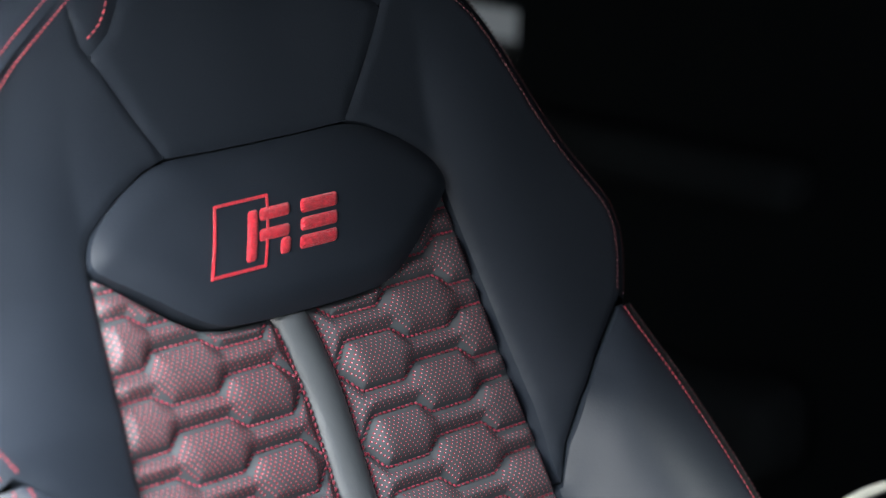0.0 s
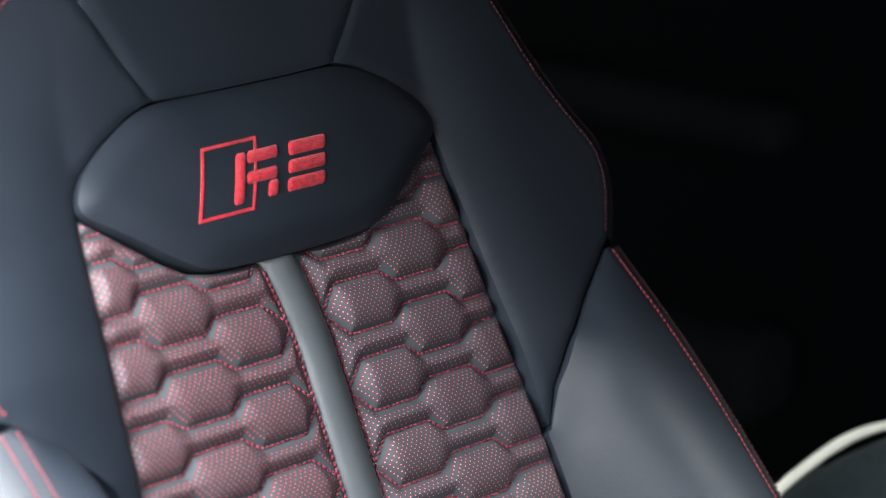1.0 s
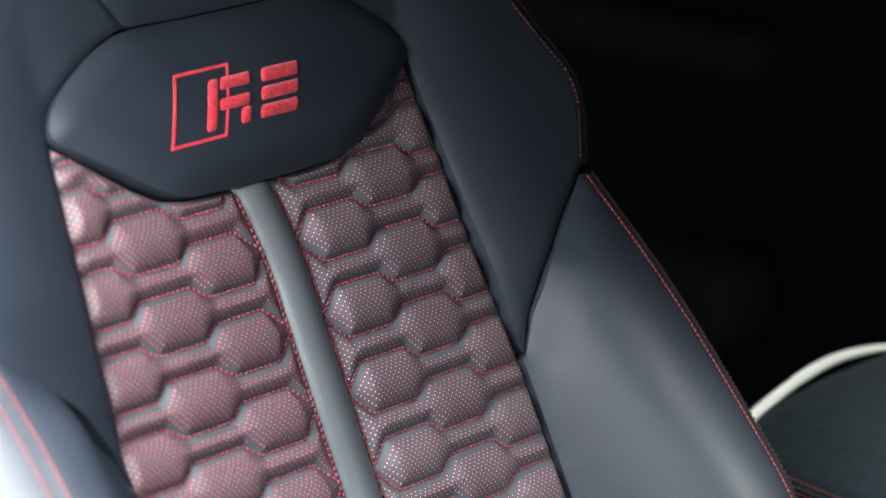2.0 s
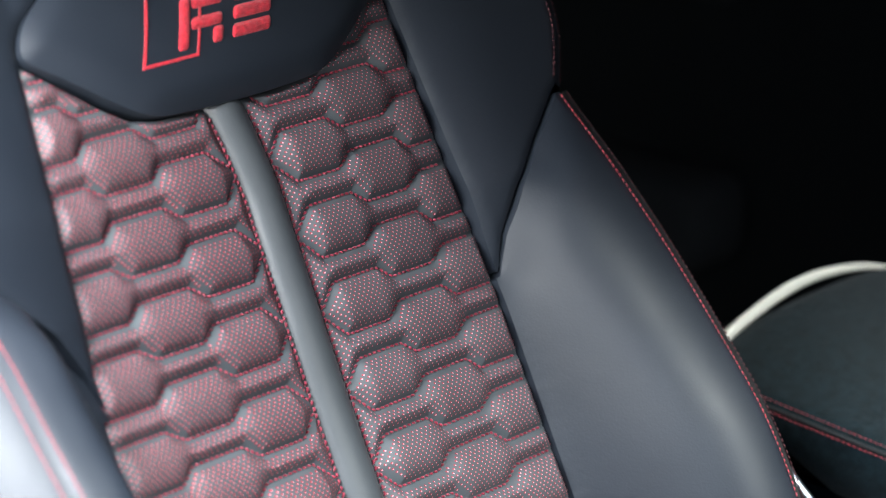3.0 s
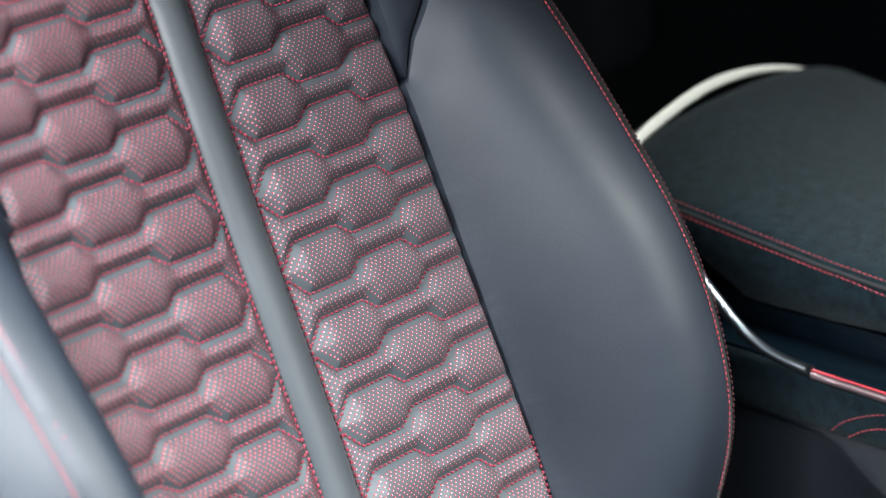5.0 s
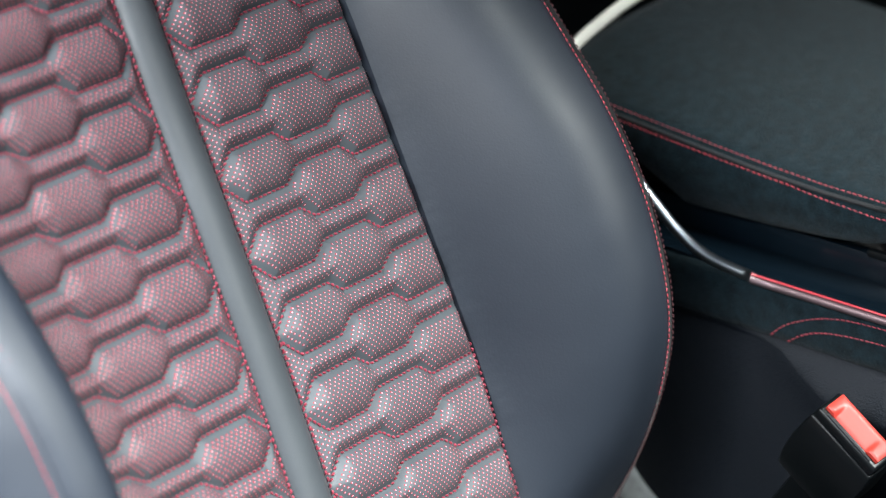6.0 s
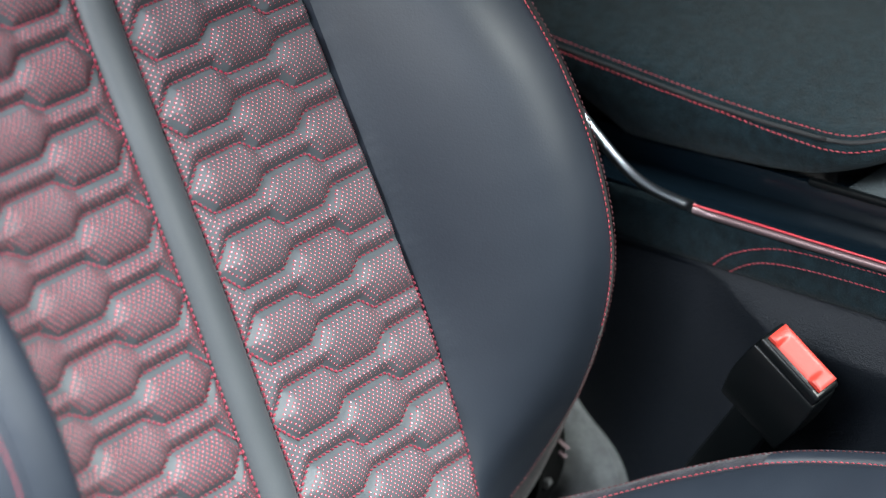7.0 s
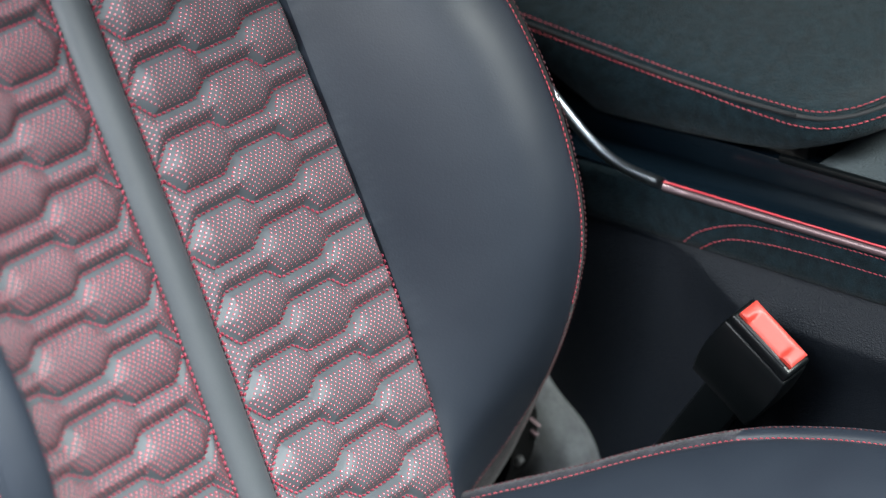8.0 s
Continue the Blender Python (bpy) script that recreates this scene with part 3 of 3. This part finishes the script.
    cushion(seat)
    return seat


def headrest(seat):
    """The top of the backrest, which rises into the headrest."""
    poly = curved([(-0.125, 0.640), (0.125, 0.640), (0.130, 0.72), (0.120, 0.80), (0.08, 0.83), (-0.08, 0.83), (-0.120, 0.80), (-0.130, 0.72)], 2, True)
    part("headrest", sheet(poly, 0.008, lambda x, s: 0.03 + 0.01 * np.cos(x / 0.13), edge=0.03, drop=0.03, skirt=0.10), LEATHER, seat)


CUSHION_EDGE = [(0.150, 0.010, 0.525), (0.172, -0.028, 0.5425), (0.200, -0.070, 0.557), (0.220, -0.113, 0.578), (0.240, -0.155, 0.594), (0.250, -0.186, 0.602), (0.256, -0.241, 0.615), (0.258, -0.33, 0.625), (0.250, -0.42, 0.62), (0.225, -0.47, 0.60)]


def cushion(seat):
    edge = curved(CUSHION_EDGE, 2)
    cx, cz = (lambda y: np.interp(-y, -edge[:, 1], edge[:, 0])), (lambda y: np.interp(-y, -edge[:, 1], edge[:, 2]))
    mid_z = lambda y: 0.535 + 0.02 * np.clip(-y / 0.3, 0, 1.4)

    def top(x, y):
        u = np.clip((np.abs(x) - 0.115) / (cx(y) - 0.115), 0, 1)
        return mid_z(y) + (cz(y) - mid_z(y)) * (1 - (1 - u) ** 1.8) + 0 * x

    flat = lambda x, y, z: np.stack(np.broadcast_arrays(x, y, z), -1)
    e2 = [(x, y) for x, y, z in edge]
    for side in (-1, 1):
        poly = [(0.115, -0.47)] + [(x - 0.0052, y) for x, y in reversed(e2)] + [(0.115, 0.03)]
        poly = poly if side > 0 else mirror(poly)
        part("cushion_bolster", sheet(poly, 0.006, top, place=flat, edge=0.008, drop=0.0035, skirt=0.02), LEATHER, seat, "smooth leather cushion bolster")
        inner = np.array([(side * (x - 0.0088), y, z - 0.0012) for x, y, z in resample(edge, 0.004)])
        tagged(part("cushion_stitching", stitches(inner, (0, 0, 1), length=0.0024, gap=0.0010, radius=0.00041), THREAD, seat, "red stitching along the cushion edge"), kind="stuff")
        section = [(-0.0056, -0.0042), (-0.0048, -0.0010), (-0.001, 0.0006), (0.005, 0.0008), (0.010, -0.0022), (0.0135, -0.010), (0.015, -0.03), (0.012, -0.09), (0.0, -0.14)]
        line = resample(edge, 0.006)
        m = len(section)
        joint = int(np.argmax(line[:, 1] < -0.157))
        for k0, k1, cover, words in ((0, joint + 1, PIPING, "grey suede side of the cushion"), (joint, len(line), LEATHER, "smooth leather side of the cushion")):
            verts = [(side * (x + a), y, z + b) for x, y, z in line[k0:k1] for a, b in section]
            faces = [(i * m + k, i * m + k + 1, (i + 1) * m + k + 1, (i + 1) * m + k) for i in range(k1 - k0 - 1) for k in range(m - 1)]
            part("cushion_side", (verts, [f if side > 0 else f[::-1] for f in faces]), cover, seat, words)
        # outer cushion row uses the thread coloured as if in shade
        outer = np.array([(side * (x + 0.0026), y, z + 0.0009) for x, y, z in resample(edge, 0.004)])
        tagged(part("cushion_stitching", stitches(outer, (0.5 * side, 0, 1), length=0.0024, gap=0.0010, radius=0.00041), SHADED_THREAD, seat, "red stitching along the cushion edge"), kind="stuff")
    poly = [(-0.114, -0.47), (0.114, -0.47), (0.114, 0.03), (-0.114, 0.03)]
    part("cushion_centre", sheet(poly, 0.008, lambda x, y: mid_z(y) + 0 * x, place=flat, edge=0.01, drop=0.004), QUILT, seat)
    part_bm("cushion_front", box(-0.23, 0.23, -0.49, -0.455, 0.42, 0.575, bevel=0.015, segments=3), LEATHER, seat)
    part_bm("seat_base", box(-0.22, 0.22, -0.45, 0.10, 0.302, 0.47, bevel=0.02), BLACK, seat)
    part_bm("seat_pan", box(-0.20, 0.20, -0.44, 0.06, 0.46, 0.53, bevel=0.01), BLACK, seat)
    # recliner at the joint of back and cushion
    for side in (-1, 1):
        bm = bmesh.new()
        bmesh.ops.create_cone(bm, cap_ends=True, segments=32, radius1=0.066, radius2=0.063, depth=0.03)
        bmesh.ops.rotate(bm, matrix=Matrix.Rotation(radians(90), 3, "Y"), verts=bm.verts)
        bmesh.ops.translate(bm, vec=(side * 0.247, 0.0540, 0.538), verts=bm.verts)
        cover = part_bm("recliner_cover", bm, DULL, seat, "black plastic recliner cover")
        bm = bmesh.new()
        bmesh.ops.create_cone(bm, cap_ends=True, segments=6, radius1=0.0030, radius2=0.0026, depth=0.005)
        bmesh.ops.rotate(bm, matrix=Matrix.Rotation(radians(90), 3, "Y"), verts=bm.verts)
        bmesh.ops.translate(bm, vec=(side * 0.2400, -0.0112, 0.5270), verts=bm.verts)
        part_bm("bolt", bm, METAL, cover, "small steel bolt")
        for y, z, tall in ((-0.0112, 0.5469, 0.0006), (-0.0095, 0.5405, 0.0010)):
            bm = box(-0.0015, 0.0015, -0.0050, 0.0050, -tall, tall, bevel=0.0004)
            bmesh.ops.rotate(bm, matrix=Matrix.Rotation(radians(26), 3, "X"), verts=bm.verts)
            bmesh.ops.translate(bm, vec=(side * 0.2550, y, z), verts=bm.verts)
            part_bm("bracket_edge", bm, GREYTRIM, cover, "thin bare metal edge")


car_seat()

# ---- the buckle ----


def seat_buckle():
    buckle = thing("seat_belt_buckle", "black seat belt buckle with a bright red release button", "seat belt buckle")
    m = BUCKLE
    bm = box(-0.0238, 0.0238, -0.0127, 0.0075, -0.060, -0.0050, bevel=0.0013, segments=3)
    bmesh.ops.subdivide_edges(bm, edges=[e for e in bm.edges if abs(e.verts[0].co.z - e.verts[1].co.z) > 0.03], cuts=6)
    for v in bm.verts:
        f = min(1, max(0, -v.co.z / 0.061))
        v.co.x *= 1.0 + 0.09 * math.sin(f * 2.6) - 0.12 * f ** 3
        v.co.y *= 1.0 + 0.14 * math.sin(f * 2.6) - 0.10 * f ** 3
    bmesh.ops.transform(bm, matrix=m, verts=bm.verts)
    part_bm("housing", bm, BLACK, buckle)
    bm = box(-0.0236, 0.0236, -0.0125, 0.0073, -0.0056, 0.0030, bevel=0.0022, segments=4)
    bmesh.ops.transform(bm, matrix=m, verts=bm.verts)
    part_bm("collar", bm, BLACK, buckle, "black collar round the release button")
    # button with a dish that runs out through its front edge
    bm = bmesh.new()
    n = 44
    rows = []
    for i in range(n + 1):
        x = -0.0208 + 0.0416 * i / n
        row = []
        for j in range(19):
            y = -0.0088 + 0.0136 * j / 18
            dish = 0.0030 * min(1.0, max(0.0, (0.0146 - abs(x + 0.001)) / 0.0024)) * min(1.0, max(0.0, (0.0016 - y) / 0.0104))
            rim = 0.0010 * max(abs(x) / 0.0208, abs(j / 9 - 1)) ** 14
            row.append(bm.verts.new((x, y, 0.0070 + 0.0004 * (y / 0.0096) - dish - rim)))
        rows.append(row)
    for a, b in zip(rows, rows[1:]):
        for k in range(18):
            bm.faces.new((a[k], b[k], b[k + 1], a[k + 1]))
    rim_edges = [e for e in bm.edges if e.is_boundary]
    ext = bmesh.ops.extrude_edge_only(bm, edges=rim_edges)
    bmesh.ops.translate(bm, vec=(0, 0, -0.006), verts=[g for g in ext["geom"] if isinstance(g, bmesh.types.BMVert)])
    bmesh.ops.transform(bm, matrix=m, verts=bm.verts)
    part_bm("release_button", bm, BUTTON, buckle, "bright red release button with a shallow dish")
    bm = box(-0.0175, 0.0175, -0.0112, -0.0098, 0.0022, 0.0038, bevel=0.0003)
    bmesh.ops.transform(bm, matrix=m, verts=bm.verts)
    part_bm("tongue_slot", bm, SEAM, buckle, "dark slot for the belt tongue")
    bm = box(-0.013, 0.013, -0.006, 0.006, -0.20, -0.050, bevel=0.003)
    bmesh.ops.transform(bm, matrix=m, verts=bm.verts)
    part_bm("stalk", bm, BLACK, buckle, "dark buckle stalk")
    return buckle


BUCKLE = pose(0.2600, -0.1640, 0.6490, 15.2, 34.0, -90.2)
seat_buckle()

# ---- the console ----


def centre_console():
    con = thing("centre_console", "dark centre console with suede side, chrome rail and padded armrest", "centre console")
    # lower side, whose ledge grows towards the front
    n = 60
    verts, faces = [], []
    ys = np.linspace(0.30, -0.90, n)
    for y in ys:
        g = np.clip((-y - 0.083) / 0.05, 0, 1) ** 0.8
        for x, z in ((0.303, 0.667), (0.302 - 0.004 * g, 0.664), (0.302 - 0.014 * g, 0.664 - 0.021 * g), (0.302 - 0.0145 * g, 0.662 - 0.024 * g), (0.301 - 0.006 * g, 0.655 - 0.030 * g), (0.300, 0.60), (0.300, 0.45), (0.305, 0.30)):
            verts.append((x, y, z))
    for i in range(n - 1):
        for k in range(7):
            faces.append((i * 8 + k, (i + 1) * 8 + k, (i + 1) * 8 + k + 1, i * 8 + k + 1))
    part("lower_side", (verts, faces), PLASTIC, con, "black grained plastic side")
    part_bm("core", box(0.318, 0.66, -0.88, 0.28, 0.302, 0.685, bevel=0.006), BLACK, con)
    # suede band
    verts, faces = [], []
    sec = [(0.3045, 0.665), (0.3005, 0.6672), (0.2995, 0.672), (0.3000, 0.684), (0.3015, 0.694), (0.306, 0.699)]
    for y in ys:
        verts += [(x, y, z) for x, z in sec]
    m = len(sec)
    for i in range(n - 1):
        for k in range(m - 1):
            faces.append((i * m + k, i * m + k + 1, (i + 1) * m + k + 1, (i + 1) * m + k))
    part("suede_band", (verts, faces), SUEDE, con, "dark grey suede band along the side")
    for line in ([(-0.080, 0.668), (-0.086, 0.675), (-0.094, 0.6805), (-0.108, 0.687), (-0.125, 0.6915), (-0.148, 0.693), (-0.209, 0.6945), (-0.45, 0.695)],
                 [(-0.091, 0.667), (-0.101, 0.675), (-0.116, 0.681), (-0.149, 0.6843), (-0.21, 0.685), (-0.45, 0.685)]):
        c = curved(line, 2)
        q = np.array([(0.2995 + max(0, z - 0.684) * 0.14, y, z) for y, z in c])
        tagged(part("band_stitching", stitches(resample(q, 0.002), (-1, 0, 0.2), length=0.0027, gap=0.0007, radius=0.00036), THREAD, con, "red twin stitching on the suede"), kind="stuff")
    # rail
    chrome = curved([(0.06, 0.765), (0.03, 0.750), (0.006, 0.729), (-0.016, 0.7115), (-0.036, 0.7030), (-0.064, 0.7005)], 3)
    part("chrome_rail", tube([(0.300, y, z) for y, z in resample(chrome, 0.004)], 0.0034, 12), CHROME, con, "curved chrome rail")
    part("red_rail", tube([(0.3000, y, 0.7020) for y in np.linspace(-0.0645, -0.80, 40)], 0.00065, 8), REDTRIM, con, "thin glossy red trim line")
    part("grey_rail", tube([(0.3005, y, 0.6986) for y in np.linspace(-0.0645, -0.80, 40)], 0.0026, 8), GREYTRIM, con, "satin grey trim below the red line")
    # recess and storage tray
    part_bm("recess", box(0.305, 0.345, -0.86, 0.20, 0.690, 0.7005, bevel=0.002), GLOSS, con, "gloss black recess below the armrest")
    part_bm("recess_wall", box(0.3395, 0.36, -0.60, 0.20, 0.69, 0.7168, bevel=0.001), GLOSS, con)
    part_bm("tray_rim", box(0.335, 0.3405, -0.60, -0.118, 0.7165, 0.7215, bevel=0.002), BLACK, con, "black rim of the storage tray")
    part_bm("tray_mat", box(0.3412, 0.50, -0.60, -0.14, 0.7169, 0.7190, bevel=0.0008), MAT, con, "grey rubber mat in the storage tray")
    # armrest lid
    x0, x1, y0, y1 = 0.330, 0.600, -0.176, 0.115
    r = 0.045

    def outline(inset):
        pts = []
        for cx, cy, a0, rr in ((x0 + r, y0 + r, 180, r), (x1 - r, y0 + r, 270, r), (x1 - 0.02, y1 - 0.02, 0, 0.02), (x0 + 0.02, y1 - 0.02, 90, 0.02)):
            for k in range(13):
                w = radians(a0 + 90 * k / 12)
                pts.append((cx + (rr - inset) * math.cos(w), cy + (rr - inset) * math.sin(w)))
        p = np.vstack([pts, pts[:1]])
        d = np.r_[0, np.cumsum(np.linalg.norm(np.diff(p, axis=0), axis=1))]
        t = np.linspace(0, d[-1], 161)[:-1]
        return list(zip(np.interp(t, d, p[:, 0]), np.interp(t, d, p[:, 1])))

    def seam_z(y):
        return np.interp(-y, [-0.12, -0.05, -0.028, 0.012, 0.05, 0.09, 0.127, 0.145, 0.16, 0.19], [0.768, 0.761, 0.759, 0.7555, 0.7525, 0.7505, 0.7505, 0.7515, 0.7545, 0.765])

    def low_z(y):
        return np.interp(-y, [-0.12, -0.035, -0.004, 0.02, 0.054, 0.093, 0.122, 0.144, 0.18], [0.752, 0.733, 0.7165, 0.7168, 0.7185, 0.7215, 0.7255, 0.733, 0.745])

    levels = [(0.014, -1.0), (0.004, -0.98), (0.0, -0.9), (-0.001, -0.5), (0.0, -0.1), (0.003, 0.0)]
    verts, faces = [], []
    for inset, f in levels:
        for x, y in outline(inset):
            z = seam_z(y) + f * (seam_z(y) - low_z(y))
            verts.append((x, y, z))
    m = len(outline(0))
    for i in range(len(levels) - 1):
        for k in range(m):
            j = (k + 1) % m
            faces.append((i * m + k, i * m + j, (i + 1) * m + j, (i + 1) * m + k))
    lid = part("armrest_lid", (verts, faces), SUEDE, con, "dark grey suede side of the armrest lid")
    top_poly = outline(0.0035)
    crown = lambda x, y: seam_z(y) + 0.022 * (1 - np.abs((x - 0.465) / np.where(x < 0.465, 0.135, 0.150)) ** 2.4).clip(0, 1) ** 0.95 * (1 - np.clip((-y - 0.06) / 0.13, 0, 1) ** 2.2)
    part("armrest_top", sheet(top_poly, 0.007, crown, place=lambda x, y, z: np.stack(np.broadcast_arrays(x, y, z), -1), edge=0.006, drop=0.002, skirt=0.01), SUEDE, lid, "dark grey suede top of the armrest")
    for inset, dz in ((-0.0008, -0.0058), (0.0046, 0.0035)):
        ring = resample(outline(inset), 0.003, True)
        sel = ring[(ring[:, 1] < 0.09) & (ring[:, 0] < 0.565)]
        start = int(np.argmax(np.linalg.norm(np.diff(np.vstack([sel, sel[:1]]), axis=0), axis=1)))
        sel = np.roll(sel, -start - 1, axis=0)
        q = resample(sel, 0.003)
        z = seam_z(q[:, 1]) + dz + 0.0036 * np.clip((q[:, 1] + 0.125) / 0.06, 0, 1) if dz < 0 else np.maximum(crown(q[:, 0], q[:, 1]), seam_z(q[:, 1]) + 0.001) + 0.0006
        mid = np.array([0.465, -0.03])
        out = np.stack([q[:, 0] - mid[0], q[:, 1] - mid[1], np.full(len(q), 0.15)], 1)
        tagged(part("armrest_stitching", stitches(np.stack([q[:, 0], q[:, 1], z], 1), out if dz < 0 else (0, 0, 1), length=0.0029, gap=0.0009, radius=0.00037), THREAD, lid, "red twin stitching round the armrest"), kind="stuff")
    ring = outline(0.0012)
    part("armrest_seam", tube([(x, y, float(seam_z(np.array(y))) - 0.0006) for x, y in ring + ring[:1]], 0.0014, 6), SEAM, lid, "dark seam between the stitch rows")
    part_bm("armrest_core", box(0.35, 0.58, -0.13, 0.10, 0.68, 0.745, bevel=0.004), BLACK, con)
    # arched trim across the lid's rear; colour and taper imitate a fading reflection
    arc = resample(curved([(0.335, 0.112, 0.7646), (0.355, 0.112, 0.7761), (0.372, 0.112, 0.7836), (0.394, 0.112, 0.7891), (0.422, 0.112, 0.7951), (0.454, 0.112, 0.7981), (0.493, 0.112, 0.7951), (0.530, 0.112, 0.7881), (0.565, 0.112, 0.7776)], 2), 0.004)
    width = 0.0044 * np.clip((0.570 - arc[:, 0]) / 0.14, 0.06, 1) ** 0.7
    part("arched_trim", tube(arc, width, 12, flat=0.6, up=(0, 1, 0)), BRIGHT, con, "satin arch behind the armrest, a pale reflection put into its colour")
    return con


centre_console()
# grey felt seen between the seat hinge and the console
felt_outline = [(0.045, 0.535), (0.0265, 0.556), (0.0180, 0.5605), (0.0130, 0.5575), (0.0010, 0.5440), (-0.0160, 0.5318), (-0.0268, 0.5190), (-0.034, 0.50), (-0.038, 0.44), (0.045, 0.44)]
felt = part("felt_trim", sheet(curved(felt_outline, 2, True), 0.005, lambda y, z: 0.002 * np.sin(z * 90) + 0 * y, place=lambda y, z, h: np.stack(np.broadcast_arrays(0.285 - h, y, z), -1), edge=0.012, drop=0.008, skirt=0.014), FELT)
tagged(felt, "light grey felt trim beside the seat hinge", "felt trim", kind="structure")

# ---- the rear bench ----


def rear_bench():
    bench = thing("rear_bench", "dark leather rear bench in deep shade", "rear seat")
    part_bm("bench_cushion", box(-0.40, 1.08, 0.85, 1.35, 0.38, 0.62, bevel=0.05, segments=4), LEATHER, bench)
    bm = box(-0.40, 1.08, -0.09, 0.09, 0.0, 0.62, bevel=0.05, segments=4)
    bmesh.ops.rotate(bm, matrix=Matrix.Rotation(radians(-20), 3, "X"), verts=bm.verts)
    bmesh.ops.translate(bm, vec=(0, 1.42, 0.55), verts=bm.verts)
    part_bm("bench_back", bm, LEATHER, bench)
    return bench


rear_bench()
